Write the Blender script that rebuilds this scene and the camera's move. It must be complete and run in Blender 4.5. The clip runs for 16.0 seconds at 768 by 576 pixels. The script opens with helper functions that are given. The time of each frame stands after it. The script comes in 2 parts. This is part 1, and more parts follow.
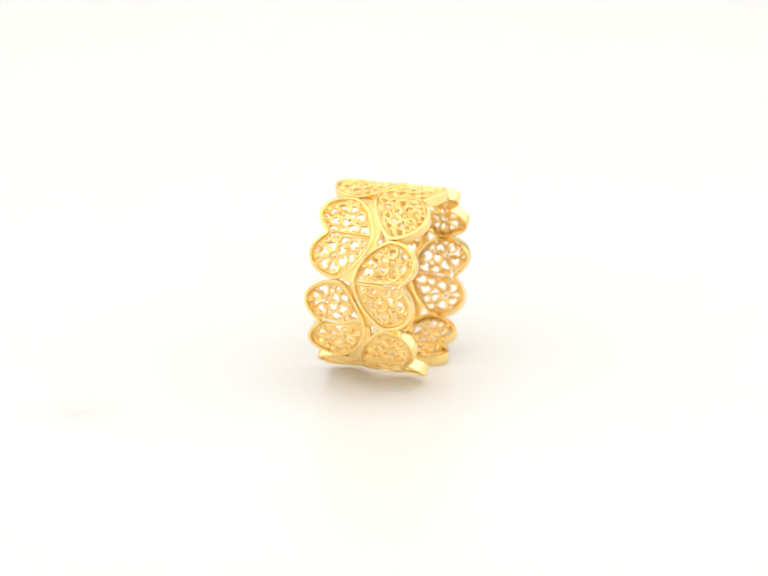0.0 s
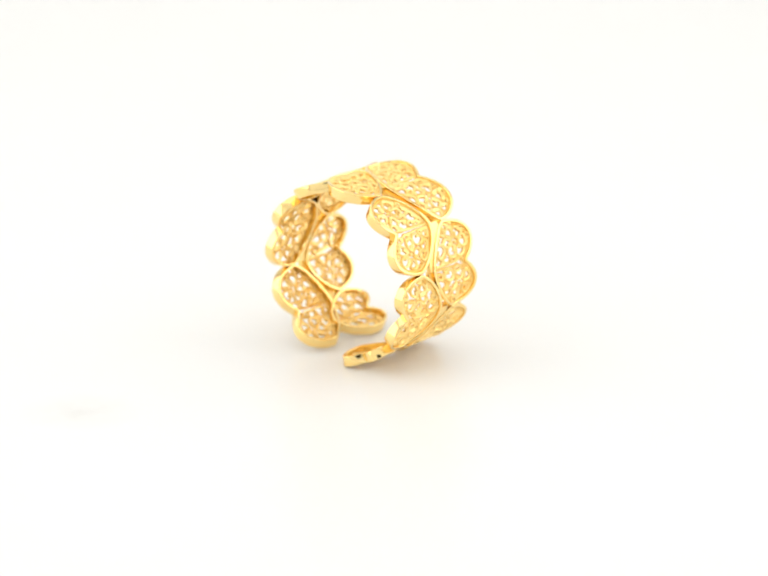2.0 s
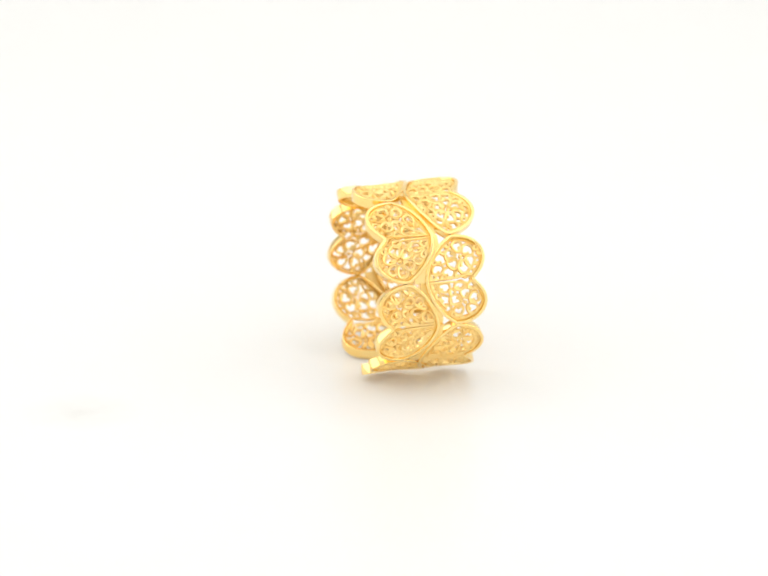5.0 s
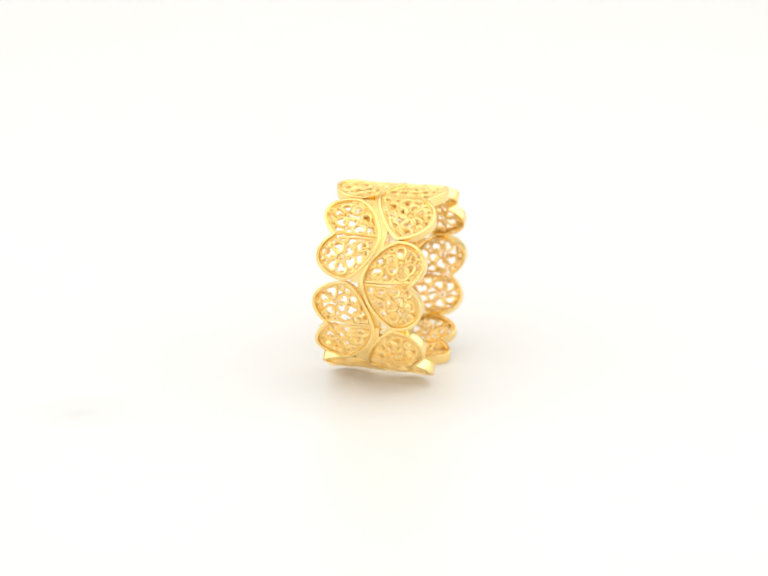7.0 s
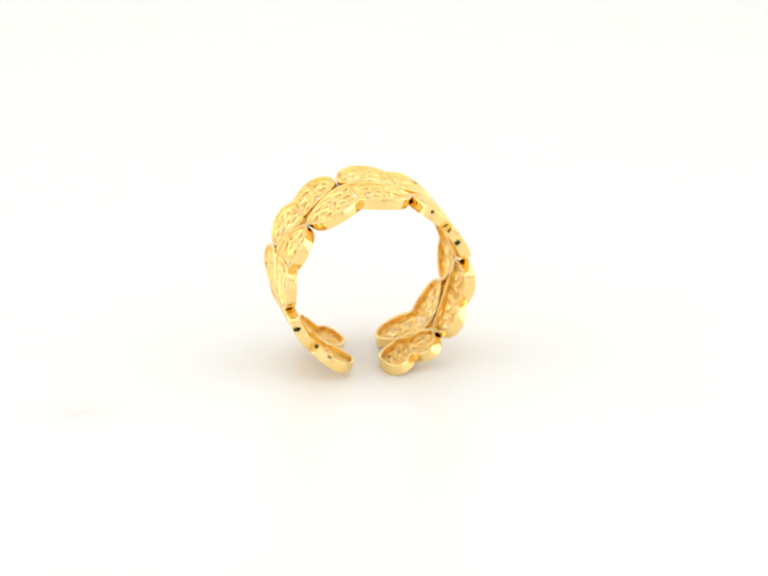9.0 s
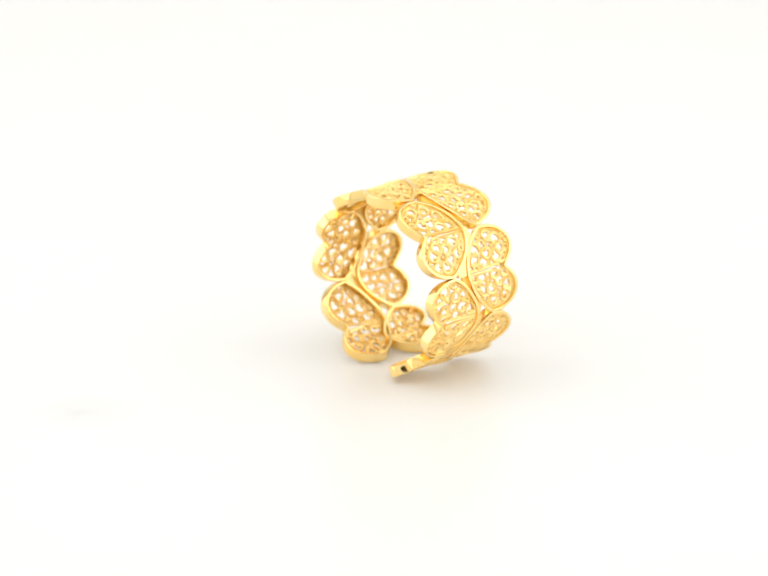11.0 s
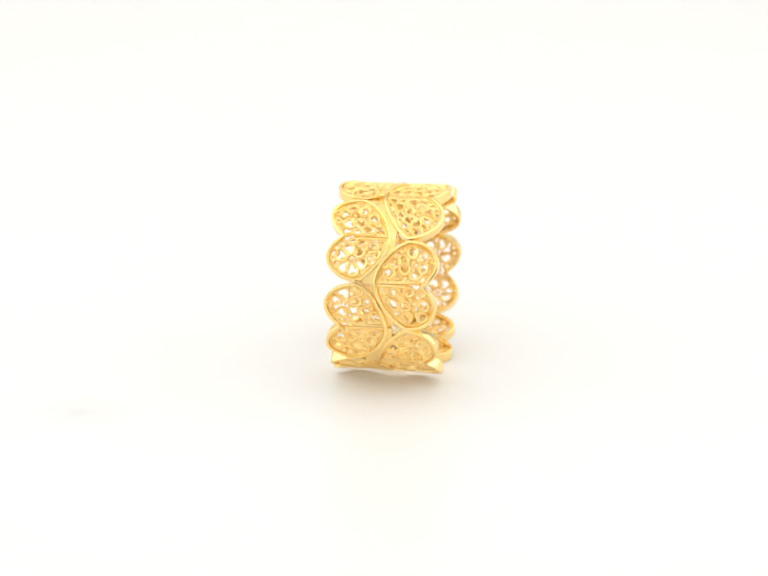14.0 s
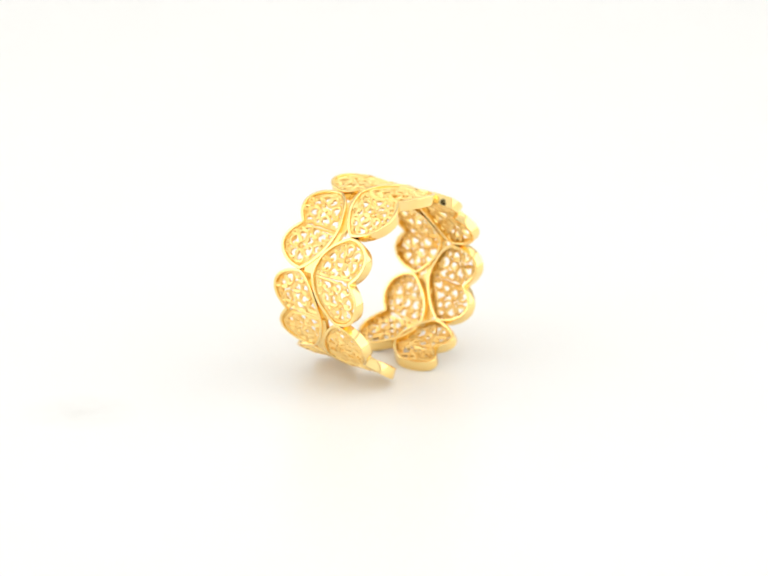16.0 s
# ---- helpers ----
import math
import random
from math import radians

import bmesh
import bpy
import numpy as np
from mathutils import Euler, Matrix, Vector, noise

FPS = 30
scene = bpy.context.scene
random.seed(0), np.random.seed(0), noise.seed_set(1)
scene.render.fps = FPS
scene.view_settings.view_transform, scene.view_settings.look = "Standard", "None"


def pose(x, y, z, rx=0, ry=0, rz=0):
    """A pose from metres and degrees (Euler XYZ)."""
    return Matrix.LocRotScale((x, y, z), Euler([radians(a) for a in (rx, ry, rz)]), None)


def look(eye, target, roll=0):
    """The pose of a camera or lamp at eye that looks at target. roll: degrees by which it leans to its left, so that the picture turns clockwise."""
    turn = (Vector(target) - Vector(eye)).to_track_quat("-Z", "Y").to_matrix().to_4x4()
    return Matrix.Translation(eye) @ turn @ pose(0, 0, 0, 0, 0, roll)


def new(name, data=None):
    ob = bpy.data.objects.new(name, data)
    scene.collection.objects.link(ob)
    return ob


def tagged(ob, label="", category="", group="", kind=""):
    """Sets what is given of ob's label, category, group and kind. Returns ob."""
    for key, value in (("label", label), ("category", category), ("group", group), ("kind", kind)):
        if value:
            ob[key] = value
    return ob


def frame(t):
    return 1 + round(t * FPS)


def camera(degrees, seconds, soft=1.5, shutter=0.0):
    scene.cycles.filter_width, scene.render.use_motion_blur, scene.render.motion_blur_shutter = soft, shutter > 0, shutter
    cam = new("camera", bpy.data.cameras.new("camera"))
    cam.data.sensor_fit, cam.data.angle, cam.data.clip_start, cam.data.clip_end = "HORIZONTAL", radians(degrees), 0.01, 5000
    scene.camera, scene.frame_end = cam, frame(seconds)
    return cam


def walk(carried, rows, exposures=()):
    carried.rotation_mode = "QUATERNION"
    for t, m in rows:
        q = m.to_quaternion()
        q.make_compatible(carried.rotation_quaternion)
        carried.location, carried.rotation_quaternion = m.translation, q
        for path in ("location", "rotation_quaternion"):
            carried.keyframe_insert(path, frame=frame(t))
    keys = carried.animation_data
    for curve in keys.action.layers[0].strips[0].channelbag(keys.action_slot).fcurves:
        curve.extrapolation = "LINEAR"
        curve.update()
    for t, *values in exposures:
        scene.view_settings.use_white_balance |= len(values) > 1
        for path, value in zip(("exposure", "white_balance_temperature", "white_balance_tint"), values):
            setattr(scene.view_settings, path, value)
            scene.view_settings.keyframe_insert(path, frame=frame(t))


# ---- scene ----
# Scale: the ring's outer diameter is about 20.5 mm; turntable axis at x = y = 0, table top at z = 0.
MM = 0.001
CAM_EYE = (-0.00084, -0.30010, 0.12241)
CAM_TILT = 20.93  # degrees below the horizon

cam = camera(14.88, 16.0, soft=1.9)
cam.data.dof.use_dof = True
cam.data.dof.focus_distance, cam.data.dof.aperture_fstop = 0.307, 29.0
STILL = pose(*CAM_EYE, 90 - CAM_TILT, 0, 0)
walk(cam, [(0.0, STILL), (16.0, STILL)])

# ---- world and light: a white photo tent, lit from above, with fill lamps added at both sides ----
world = bpy.data.worlds.new("dark_room")
world.use_nodes = True
world.node_tree.nodes["Background"].inputs[0].default_value = (0.9, 0.95, 1.0, 1)
world.node_tree.nodes["Background"].inputs[1].default_value = 0.05
scene.world = world
scene.view_settings.exposure = -0.06


def soft_lamp(name, eye, target, wide, high, watts, colour):
    data = bpy.data.lights.new(name, "AREA")
    data.shape, data.size, data.size_y = "RECTANGLE", wide, high
    data.energy, data.color = watts, colour
    ob = new(name, data)
    ob.matrix_world = look(eye, target)
    return ob


soft_lamp("tent_lamp_top", (0.0, 0.04, 0.345), (0.0, 0.04, 0.0), 0.48, 0.44, 0.355, (1.0, 0.99, 0.97))
# unseen fill lamps, added left and right to soften the ring's shadow
soft_lamp("added_side_fill", (-0.300, -0.02, 0.17), (0.0, -0.02, 0.17), 0.46, 0.32, 0.555, (1.0, 0.99, 0.97))
soft_lamp("added_side_fill", (0.300, -0.02, 0.17), (0.0, -0.02, 0.17), 0.46, 0.32, 0.555, (1.0, 0.99, 0.97))


# ---- materials ----
def material(name):
    m = bpy.data.materials.new(name)
    m.use_nodes = True
    nt = m.node_tree
    return m, nt, nt.nodes["Principled BSDF"]


def add(nt, kind, **values):
    n = nt.nodes.new(kind)
    for key, value in values.items():
        n.inputs[key].default_value = value
    return n


def ramp(nt, source, low, high, a=0.3, b=0.7):
    n = nt.nodes.new("ShaderNodeValToRGB")
    n.color_ramp.elements[0].position, n.color_ramp.elements[1].position = a, b
    n.color_ramp.elements[0].color, n.color_ramp.elements[1].color = low, high
    nt.links.new(source, n.inputs[0])
    return n.outputs[0]


def gold(name, tint, rough_low, rough_high, relief):
    m, nt, bs = material(name)
    co = nt.nodes.new("ShaderNodeTexCoord").outputs["Object"]
    fine = add(nt, "ShaderNodeTexNoise", Scale=1900.0, Detail=4.0)
    broad = add(nt, "ShaderNodeTexNoise", Scale=260.0, Detail=3.0)
    for n in (fine, broad):
        nt.links.new(co, n.inputs["Vector"])
    r, g, b = tint
    nt.links.new(ramp(nt, broad.outputs[0], (r, g * 0.94, b * 0.82, 1), (r, g * 1.03, b * 1.15, 1)), bs.inputs["Base Color"])
    nt.links.new(ramp(nt, fine.outputs[0], (rough_low,) * 3 + (1,), (rough_high,) * 3 + (1,)), bs.inputs["Roughness"])
    bs.inputs["Metallic"].default_value = 1.0
    bump = add(nt, "ShaderNodeBump", Strength=relief, Distance=0.00004)
    nt.links.new(fine.outputs[0], bump.inputs["Height"])
    nt.links.new(bump.outputs[0], bs.inputs["Normal"])
    return m


GOLD = gold("polished_gold", (0.99, 0.735, 0.295), 0.06, 0.17, 0.12)
PLATE = gold("brushed_gold_plate", (0.99, 0.735, 0.295), 0.30, 0.46, 0.6)
WIRE = gold("twisted_gold_wire", (0.99, 0.745, 0.31), 0.38, 0.56, 0.4)


def white_sheet(name, rough, colour, smudge=None):
    m, nt, bs = material(name)
    co = nt.nodes.new("ShaderNodeTexCoord").outputs["Object"]
    broad = add(nt, "ShaderNodeTexNoise", Scale=14.0, Detail=5.0, Roughness=0.6)
    fine = add(nt, "ShaderNodeTexNoise", Scale=900.0, Detail=3.0)
    for n in (fine, broad):
        nt.links.new(co, n.inputs["Vector"])
    c = colour
    paint = ramp(nt, broad.outputs[0], (c[0] * 0.985, c[1] * 0.985, c[2] * 0.985, 1), (*c, 1))
    if smudge:
        # one faint rubbed mark on the sheet
        place = add(nt, "ShaderNodeMapping", Location=(-smudge[0] * 150, -smudge[1] * 190, 0.0), Scale=(150.0, 190.0, 1.0))
        ball = nt.nodes.new("ShaderNodeTexGradient")
        ball.gradient_type = "SPHERICAL"
        rub = add(nt, "ShaderNodeTexNoise", Scale=500.0, Detail=4.0)
        nt.links.new(co, place.inputs["Vector"])
        nt.links.new(place.outputs[0], ball.inputs["Vector"])
        nt.links.new(co, rub.inputs["Vector"])
        both = nt.nodes.new("ShaderNodeMath")
        both.operation = "MULTIPLY"
        nt.links.new(ball.outputs[1], both.inputs[0])
        nt.links.new(rub.outputs[0], both.inputs[1])
        mark = nt.nodes.new("ShaderNodeMix")
        mark.data_type = "RGBA"
        nt.links.new(both.outputs[0], mark.inputs[0])
        nt.links.new(paint, mark.inputs[6])
        mark.inputs[7].default_value = (c[0] * 0.86, c[1] * 0.85, c[2] * 0.83, 1)
        paint = mark.outputs[2]
    nt.links.new(paint, bs.inputs["Base Color"])
    nt.links.new(ramp(nt, fine.outputs[0], (rough * 0.9,) * 3 + (1,), (rough * 1.1,) * 3 + (1,)), bs.inputs["Roughness"])
    bump = add(nt, "ShaderNodeBump", Strength=0.05, Distance=0.00005)
    nt.links.new(fine.outputs[0], bump.inputs["Height"])
    nt.links.new(bump.outputs[0], bs.inputs["Normal"])
    return m


TABLE = white_sheet("white_satin_acrylic", 0.32, (0.87, 0.87, 0.857), smudge=(-0.0327, -0.0164))
TENT = white_sheet("white_tent_cloth", 0.8, (0.93, 0.93, 0.93))


# ---- structure ----
def link_mesh(name, bm, mat, smooth=True):
    me = bpy.data.meshes.new(name)
    bm.normal_update()
    bm.to_mesh(me)
    bm.free()
    me.materials.append(mat)
    for p in me.polygons:
        p.use_smooth = smooth
    return new(name, me)


def extrude_profile(profile, x0, x1, thick):
    """A bent sheet: a profile in y and z drawn out along x, with thickness downwards and backwards."""
    bm = bmesh.new()
    n = len(profile)
    normals = []
    for i in range(n):
        a, b = profile[max(i - 1, 0)], profile[min(i + 1, n - 1)]
        d = Vector((b[0] - a[0], b[1] - a[1])).normalized()
        normals.append(Vector((-d.y, d.x)))
    ring = []
    for x in (x0, x1):
        top = [bm.verts.new((x, y, z)) for y, z in profile]
        low = [bm.verts.new((x, y - nn.x * thick, z - nn.y * thick)) for (y, z), nn in zip(profile, normals)]
        ring.append((top, low))
    (ta, la), (tb, lb) = ring
    for i in range(n - 1):
        bm.faces.new((ta[i], tb[i], tb[i + 1], ta[i + 1]))
        bm.faces.new((la[i + 1], lb[i + 1], lb[i], la[i]))
        bm.faces.new((ta[i], ta[i + 1], la[i + 1], la[i]))
        bm.faces.new((tb[i + 1], tb[i], lb[i], lb[i + 1]))
    bm.faces.new((ta[0], la[0], lb[0], tb[0]))
    bm.faces.new((ta[-1], tb[-1], lb[-1], la[-1]))
    return bm


def build_tent():
    bend = 0.10
    prof = [(-0.34, 0.0), (-0.12, 0.0), (0.0, 0.0), (0.12, 0.0)]
    prof += [(0.20 + bend * math.sin(a), bend - bend * math.cos(a)) for a in np.linspace(0, math.pi / 2, 14)]
    prof += [(0.30, 0.20), (0.30, 0.36)]
    sweep = link_mesh("ground", extrude_profile(prof, -0.31, 0.31, 0.003), TABLE)
    tagged(sweep, "seamless white satin sweep under and behind the ring", "backdrop", kind="structure")

    def slab(name, lo, hi, label):
        bm = bmesh.new()
        bmesh.ops.create_cube(bm, size=1.0)
        for v in bm.verts:
            v.co = [lo[i] + (v.co[i] + 0.5) * (hi[i] - lo[i]) for i in range(3)]
        ob = link_mesh(name, bm, TENT, smooth=False)
        return tagged(ob, label, "tent wall", kind="structure")

    slab("wall_west", (-0.313, -0.34, -0.003), (-0.310, 0.303, 0.36), "white cloth side wall of the photo tent")
    slab("wall_east", (0.310, -0.34, -0.003), (0.313, 0.303, 0.36), "white cloth side wall of the photo tent")
    slab("ceiling", (-0.313, -0.340, 0.360), (0.313, 0.303, 0.363), "white cloth roof of the photo tent")
    # front wall, with a round hole for the lens
    bm = bmesh.new()
    yf, cx, cz, rr = -0.296, CAM_EYE[0], CAM_EYE[2], 0.066
    rows = []
    for y in (yf, yf - 0.002):
        inner, outer = [], []
        for k in range(48):
            a = 2 * math.pi * k / 48
            dx, dz = math.cos(a), math.sin(a)
            inner.append(bm.verts.new((cx + rr * dx, y, cz + rr * dz)))
            reach = min((0.310 * (1 if dx > 0 else -1) - cx) / dx if abs(dx) > 1e-6 else 9,
                        ((0.360 if dz > 0 else -0.001) - cz) / dz if abs(dz) > 1e-6 else 9)
            outer.append(bm.verts.new((cx + reach * dx, y, cz + reach * dz)))
        rows.append((inner, outer))
    for k in range(48):
        j = (k + 1) % 48
        for i, o in rows:
            bm.faces.new((i[k], i[j], o[j], o[k]))
        bm.faces.new((rows[0][0][k], rows[1][0][k], rows[1][0][j], rows[0][0][j]))
    front = link_mesh("wall_south", bm, TENT, smooth=False)
    tagged(front, "white cloth front of the photo tent with a lens hole", "tent wall", kind="structure")


build_tent()

# ---- the ring ----
R = 9.805 * MM          # middle of the band's thickness
WIDE = 11.95 * MM        # width of the band
DEEP = 1.18 * MM         # height of the border strips
CZ = 10.395 * MM
LIFT = 0.12 * MM         # the wirework lies a little nearer the outside
HEART = 0.568 * WIDE     # from the lobes' edge to the tip
# where one heart ends and the next begins, in degrees round the band from its top
LEFT_ROW = (168.0, 130.0, 73.5, 17.0, -52.0, -108.5, -171.5)
RIGHT_ROW = (165.0, 102.0, 46.0, -23.0, -79.5, -135.0, -177.5)


def on_band(u, v, h):
    """u: way round the band from the top towards -y, v: along the ring's axis, h: outwards."""
    a = u / R
    return Vector((v, -(R + h) * math.sin(a), CZ + (R + h) * math.cos(a)))


def edge_side(x):
    """How far the lobes draw back from the band's edge, across a heart from -1 to 1."""
    d = (abs(x) - 0.5) * 2
    return 0.21 * abs(d) ** 2.0 if d < 0 else 0.5 * (1 - math.sqrt(max(0.0, 1 - d * d)))


def tip_side(x):
    return 0.5 + 0.5 * max(0.0, 1 - abs(x) ** 1.6) ** 0.75


def heart_outline(span, seed, n=84):
    """Points (u, w) of a blunt heart, bent by hand: u across the two lobes, w from the notched edge to the tip."""
    half = radians(span) * R * 0.5
    g = random.Random(seed)
    waves = [(g.uniform(0, 6.28), g.uniform(0.02, 0.055) * MM, k) for k in (2, 3, 5)]
    xs = [math.sin(math.pi * (k / n - 0.5)) for k in range(n)]
    pts = [Vector((x * half, edge_side(x) * HEART)) for x in xs]
    pts += [Vector((-x * half, tip_side(x) * HEART)) for x in xs]
    for i, p in enumerate(pts):
        a = 2 * math.pi * i / len(pts)
        swell = sum(size * math.sin(k * a + start) for start, size, k in waves)
        p += (Vector((0, 0.5 * HEART)) - p).normalized() * swell
    return pts


def inset(pts, d):
    out = []
    n = len(pts)
    for i in range(n):
        a, b = pts[i - 1], pts[(i + 1) % n]
        t = (b - a).normalized()
        nn = Vector((-t.y, t.x))
        out.append(pts[i] + nn * d)
    c = sum(pts, Vector((0, 0))) / n
    if sum((p - c).length for p in out) > sum((p - c).length for p in pts):
        out = [2 * p - q for p, q in zip(pts, out)]
    return out


def to_band(p, side):
    return p.x, side * (WIDE / 2 - p.y)


def border_mesh(outline, side):
    """The bent strip that frames a heart, with rounded edges."""
    bm = bmesh.new()
    t, b = 0.33 * MM, 0.07 * MM
    sect = []
    for cx, ch, a0 in ((b, b - DEEP / 2, 180), (t - b, b - DEEP / 2, 270), (t - b, DEEP / 2 - b, 0), (b, DEEP / 2 - b, 90)):
        for k in range(4):
            a = radians(a0 + 30 * k)
            sect.append((cx + b * math.cos(a), ch + b * math.sin(a)))
    loops = []
    for d, h in sect:
        loops.append([bm.verts.new(on_band(*to_band(p, side), h + 0.04 * MM * math.sin(2 * math.pi * 3 * i / len(outline))))
                      for i, p in enumerate(inset(outline, d))])
    n, m = len(outline), len(sect)
    for j in range(m):
        a, c = loops[j], loops[(j + 1) % m]
        for i in range(n):
            bm.faces.new((a[i], a[(i + 1) % n], c[(i + 1) % n], c[i]))
    bmesh.ops.recalc_face_normals(bm, faces=bm.faces)
    return bm


def wire(bm, path, side, radius, lift=0.0, sides=5):
    """A thin round wire along points (u, w) of the heart's plane, closed at its ends."""
    prev, closed = None, (path[0] - path[-1]).length < 1e-9
    n = len(path)
    for i, p in enumerate(path):
        a, b = path[max(i - 1, 0)], path[min(i + 1, n - 1)]
        t = (b - a).normalized() if (b - a).length > 0 else Vector((1, 0))
        nn = Vector((-t.y, t.x))
        ring = []
        for k in range(sides):
            w = 2 * math.pi * k / sides
            q = p + nn * (radius * math.cos(w))
            u, v = to_band(q, side)
            ring.append(bm.verts.new(on_band(u, v, lift + 1.35 * radius * math.sin(w))))
        if prev:
            for k in range(sides):
                bm.faces.new((prev[k], prev[(k + 1) % sides], ring[(k + 1) % sides], ring[k]))
        if not closed and i in (0, n - 1):
            bm.faces.new(ring)
        prev = ring


def filigree_mesh(outline, side, seed):
    """The pieces of bent wire that fill a heart: names and meshes."""
    g = random.Random(seed)
    inner = inset(outline, 0.34 * MM)
    poly = np.array([(p.x, p.y) for p in inner])
    nxt = np.roll(poly, -1, axis=0)

    def clearance(x, y):
        d = nxt - poly
        s = np.clip(((x - poly[:, 0]) * d[:, 0] + (y - poly[:, 1]) * d[:, 1]) / (d ** 2).sum(1), 0, 1)
        dist = np.hypot(poly[:, 0] + s * d[:, 0] - x, poly[:, 1] + s * d[:, 1] - y).min()
        cross = (poly[:, 1] > y) != (nxt[:, 1] > y)
        xs = poly[:, 0] + (y - poly[:, 1]) / (nxt[:, 1] - poly[:, 1] + 1e-15) * (nxt[:, 0] - poly[:, 0])
        return dist if (np.count_nonzero(cross & (x < xs)) % 2) else -dist

    half = max(p.x for p in outline)
    tip, notch = max(inner, key=lambda p: p.y), min(inner, key=lambda p: abs(p.x) * 9 + p.y)
    pieces = []
    # a rosette of petals in each lobe, then curled teardrops of falling size in what is left
    rosettes, drops = [], []
    if half > 3.2 * MM:
        for sgn in (-1, 1):
            x, y = sgn * g.uniform(0.46, 0.52) * half, g.uniform(0.34, 0.40) * HEART
            rosettes.append((x, y, min(1.75 * MM, clearance(x, y))))
    for want in (0.66, 0.55, 0.45, 0.36, 0.29, 0.24):
        for _ in range(900):
            x, y = g.uniform(-half, half), g.uniform(0, HEART)
            r = want * MM
            if abs(x) < r * 0.85 + 0.12 * MM or clearance(x, y) < r * 0.88:
                continue
            if all(math.hypot(x - cx, y - cy) > 0.86 * (r + cr) for cx, cy, cr in drops + rosettes):
                drops.append((x, y, r))

    def petal(centre, out, long, fat, radius):
        """A teardrop loop of wire with its narrow end inwards, whose end curls into it."""
        across = Vector((-out.y, out.x))
        path = []
        for j in range(21):
            f = 2 * math.pi * j / 16
            curl = 1.0 if j < 15 else 1.0 - 0.10 * (j - 14)
            path.append(centre - out * (curl * long * math.cos(f))
                        + across * (fat * curl * math.sin(f) * (1.0 - 0.32 * math.cos(f))))
        wire(bm, path, side, radius, LIFT + g.uniform(-0.05, 0.18) * MM)

    for cx, cy, r in rosettes:
        start, count = g.uniform(0, 1), g.choice((5, 5, 6))
        for k in range(count):
            bm = bmesh.new()
            a = start + 2 * math.pi * (k + g.uniform(-0.16, 0.16)) / count
            out = Vector((math.cos(a), math.sin(a)))
            petal(Vector((cx, cy)) + out * (r * 0.60), out, r * g.uniform(0.33, 0.42), r * g.uniform(0.26, 0.36), 0.17 * MM)
            pieces.append(("petal", bm))
        bm = bmesh.new()
        u, v = to_band(Vector((cx, cy)), side)
        bmesh.ops.create_icosphere(bm, subdivisions=2, radius=0.24 * MM, matrix=Matrix.Translation(on_band(u, v, LIFT + 0.12 * MM)))
        pieces.append(("bead", bm))
    bm = bmesh.new()
    for cx, cy, r in drops:
        # the loops fan out from the tip, as on a feather
        a = math.atan2(cy - tip.y - 0.6 * MM, cx) + g.uniform(-0.45, 0.45)
        petal(Vector((cx, cy)), Vector((math.cos(a), math.sin(a))), r * g.uniform(1.05, 1.25), r * g.uniform(0.72, 0.92), 0.155 * MM)
    pieces.append(("scrollwork", bm))
    # the stem: two wires side by side that part at the notch
    for sgn in (-1, 1):
        bm = bmesh.new()
        path = [tip.lerp(notch, k / 12) + Vector((sgn * (0.15 + 0.42 * (k / 12) ** 4) * MM, 0)) for k in range(12)]
        wire(bm, path, side, 0.14 * MM, LIFT + 0.12 * MM)
        pieces.append(("stem", bm))
    bm = bmesh.new()
    rim = inset(outline, 0.46 * MM)
    wire(bm, rim + [rim[0]], side, 0.13 * MM, LIFT + 0.12 * MM)
    pieces.append(("inner_rim", bm))
    return pieces


def reach(row, side, degrees):
    """Where along the axis the hearts of a row end towards the middle, at that turn of the band."""
    for a, b in zip(row, row[1:]):
        if b <= degrees <= a:
            x = (degrees - (a + b) / 2) / ((a - b) / 2)
            return side * (WIDE / 2 - tip_side(x) * HEART)
    return None


def bridge_mesh(top, low, height, most, count=18):
    """The flat plate along the middle of the band that fills the space between the two rows, from one tip to the next."""
    bm = bmesh.new()
    rows = []
    mid = (top + low) / 2
    for k in range(count + 1):
        turn = low + (top - low) * k / count
        v0, v1 = reach(LEFT_ROW, -1, turn), reach(RIGHT_ROW, 1, turn)
        if v0 is None or v1 is None:
            continue
        # small three-cornered gaps stay open where two hearts of a row meet
        v0, v1 = max(v0 - 0.12 * MM, -most * WIDE), min(v1 + 0.12 * MM, 0.10 * WIDE)
        if v1 - v0 < 0.1 * MM:
            v0, v1 = (v0 + v1) / 2 - 0.05 * MM, (v0 + v1) / 2 + 0.05 * MM
        u = radians(turn - mid) * R
        rows.append([bm.verts.new(on_band(u, v, h)) for h in (height - 0.46 * MM, height) for v in (v0, v1)])
    for a, b in zip(rows, rows[1:]):
        for i, j in ((0, 1), (1, 3), (3, 2), (2, 0)):
            bm.faces.new((a[i], a[j], b[j], b[i]))
    for r in (rows[0], rows[-1]):
        bm.faces.new((r[0], r[1], r[3], r[2]))
    bmesh.ops.recalc_face_normals(bm, faces=bm.faces)
    return bm


WIRE_LABELS = {"petal": "teardrop loop of gold wire", "bead": "small round gold bead", "scrollwork": "curled gold wire filigree",
               "stem": "straight gold wire", "inner_rim": "gold wire along the border"}


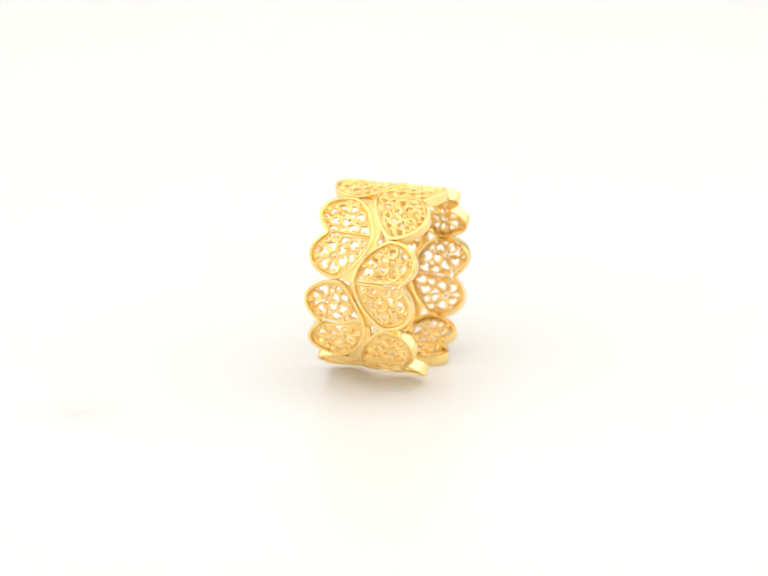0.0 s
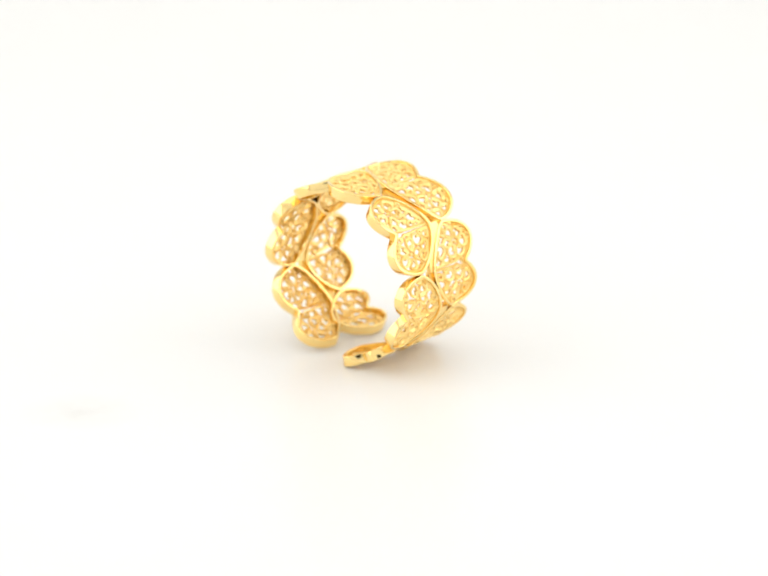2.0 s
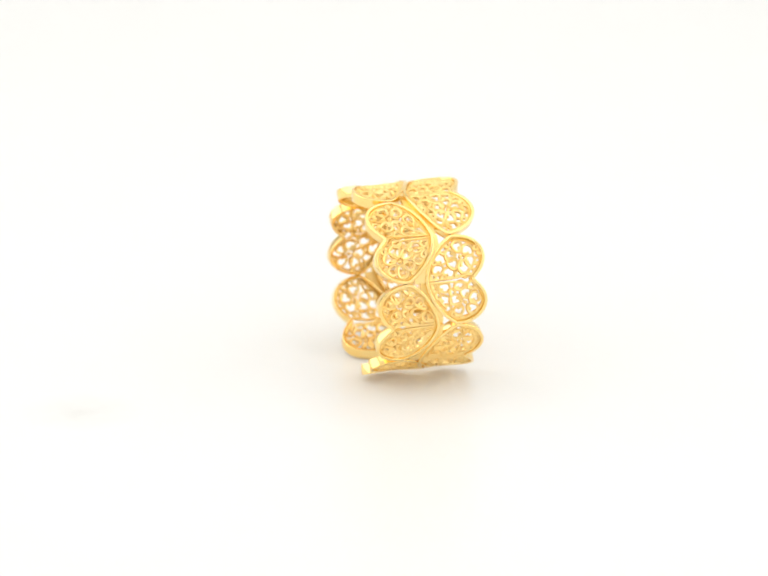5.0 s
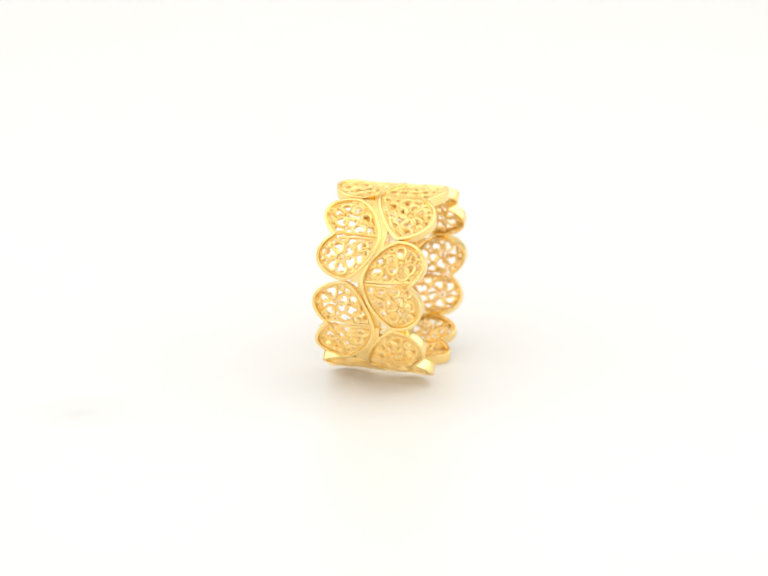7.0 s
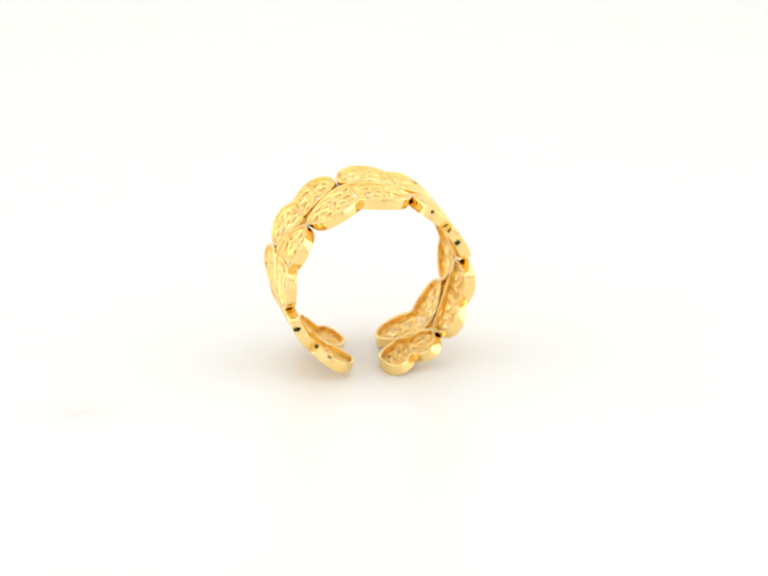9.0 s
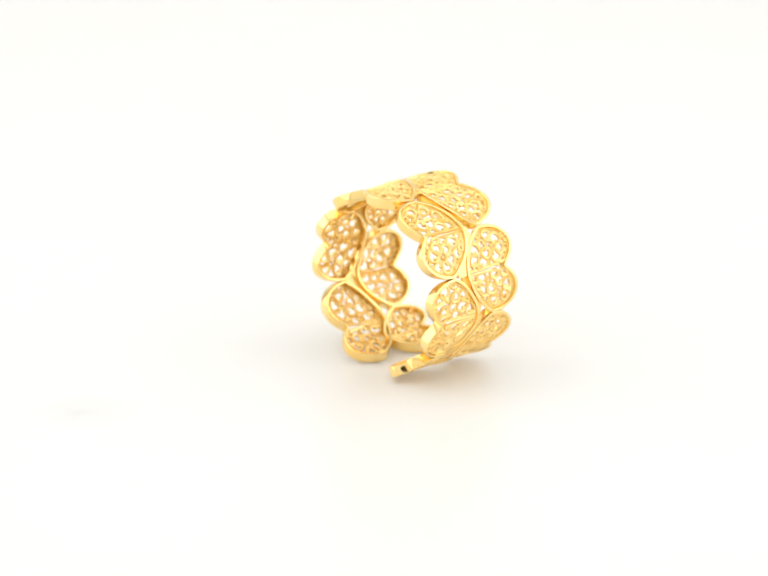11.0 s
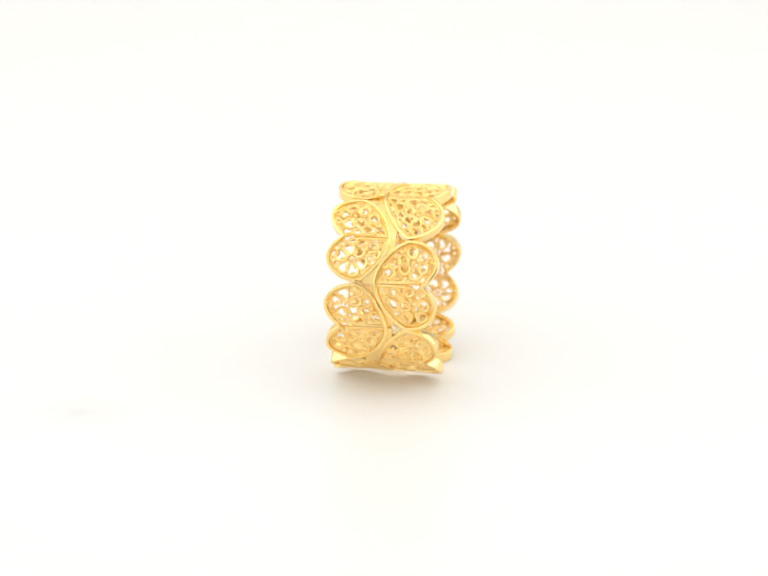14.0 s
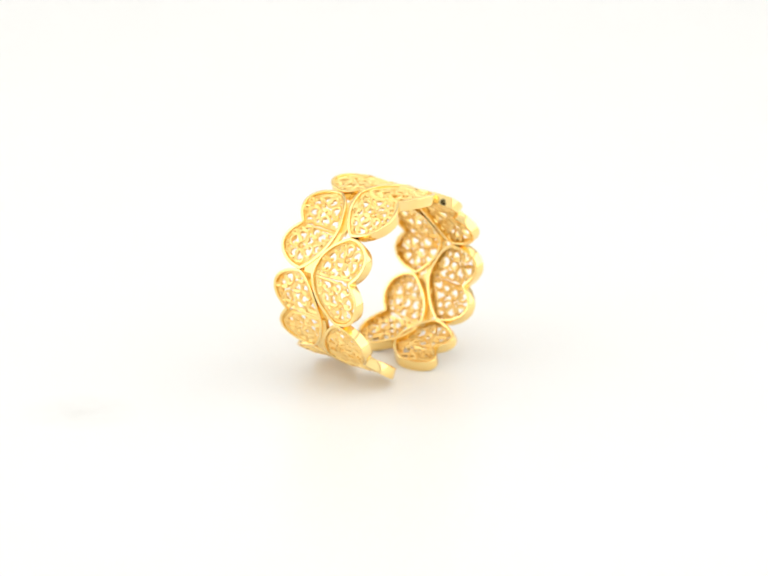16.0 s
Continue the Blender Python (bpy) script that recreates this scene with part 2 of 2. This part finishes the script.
def build_ring():
    ring = new("filigree_ring")
    tagged(ring, "open gold filigree ring of lacy hearts on a white table", "ring")
    ring.scale = (1.0, 1.0, 0.978)  # bent a little flatter than a circle
    first = {}

    def shared(key, name, maker, mat, flat=False):
        if key not in first:
            bm = maker()
            me = bpy.data.meshes.new(name)
            bm.normal_update()
            bm.to_mesh(me)
            bm.free()
            me.materials.append(mat)
            for p in me.polygons:
                p.use_smooth = not flat
            me.set_sharp_from_angle(angle=radians(38))
            first[key] = me
        return new(name, first[key])

    def turned(ob, degrees, parent):
        ob.parent = parent
        ob.matrix_basis = Matrix.Translation((0, 0, CZ)) @ Matrix.Rotation(radians(degrees), 4, "X") @ Matrix.Translation((0, 0, -CZ))

    tips = []
    for side, row in ((-1, LEFT_ROW), (1, RIGHT_ROW)):
        for k, (a, b) in enumerate(zip(row, row[1:])):
            span = a - b
            outline = heart_outline(span, 31 * k + side)
            heart = shared(("border", side, k), "heart", lambda: border_mesh(outline, side), GOLD)
            turned(heart, (a + b) / 2, ring)
            tips.append(((a + b) / 2, side))
            for number, (name, bm) in enumerate(filigree_mesh(outline, side, 11 + 5 * k + side)):
                bmesh.ops.recalc_face_normals(bm, faces=bm.faces)
                lace = shared((name, side, k, number), name, lambda: bm, WIRE)
                lace.parent = heart
                tagged(lace, WIRE_LABELS[name], kind="stuff" if name == "scrollwork" else "")
    tips.sort(reverse=True)
    for (a, sa), (b, sb) in zip(tips, tips[1:]):
        if sa == sb:
            continue
        bridge = shared(("bridge", a, b), "bridge", lambda: bridge_mesh(a, b, (0.46 if sa > 0 else 0.12) * MM, 0.16 if sa > 0 else 0.10), PLATE, True)
        turned(bridge, (a + b) / 2, ring)
    return ring


RING = build_ring()


def motions():
    seat = pose(-0.00009, -0.00290, 0, 0, 0, -13.9)  # the ring stands off the turntable's axis
    turn = [(0, -5.1), (0.5, -12.6), (1, -20.6), (1.4, -26.8), (1.5, -38), (1.6, -55), (1.7, -72.9), (1.8, -88.6),
            (1.9, -104.5), (2, -119.5), (2.1, -132), (2.2, -145), (2.3, -158.5), (2.4, -173), (2.5, -187.5),
            (2.6, -203), (2.7, -218), (2.8, -232.5), (2.9, -245.5), (3, -259), (3.1, -277), (3.2, -294.5),
            (3.3, -301.7), (3.5, -304.8), (4, -314), (4.2, -317.6), (5.2, -332.8), (6.3, -350.2), (6.5, -353.5),
            (7, -360.8), (7.5, -368.8), (8, -377), (8.5, -385.1), (8.7, -388.2), (8.8, -394.8), (8.9, -405),
            (9, -422.5), (9.1, -442), (9.2, -455.6), (9.3, -471), (9.4, -485), (9.5, -497.7), (9.6, -510.9),
            (9.7, -524.8), (9.8, -539.3), (9.9, -554.2), (10, -569.5), (10.1, -584.3), (10.2, -598.2),
            (10.3, -611.4), (10.4, -626.7), (10.5, -644.5), (10.6, -658.8), (10.7, -662.3), (10.8, -663.9),
            (10.9, -665.6), (11.3, -672.4), (11.5, -676), (12, -683.6), (12.5, -691), (13, -698.9), (13.5, -706.6),
            (14, -714.8), (14.5, -723.1), (15, -731.3), (15.5, -739.3), (16, -747.6)]
    walk(RING, [(t, pose(0.00012, -0.00020, 0, 0, 0, a) @ seat) for t, a in turn])


motions()
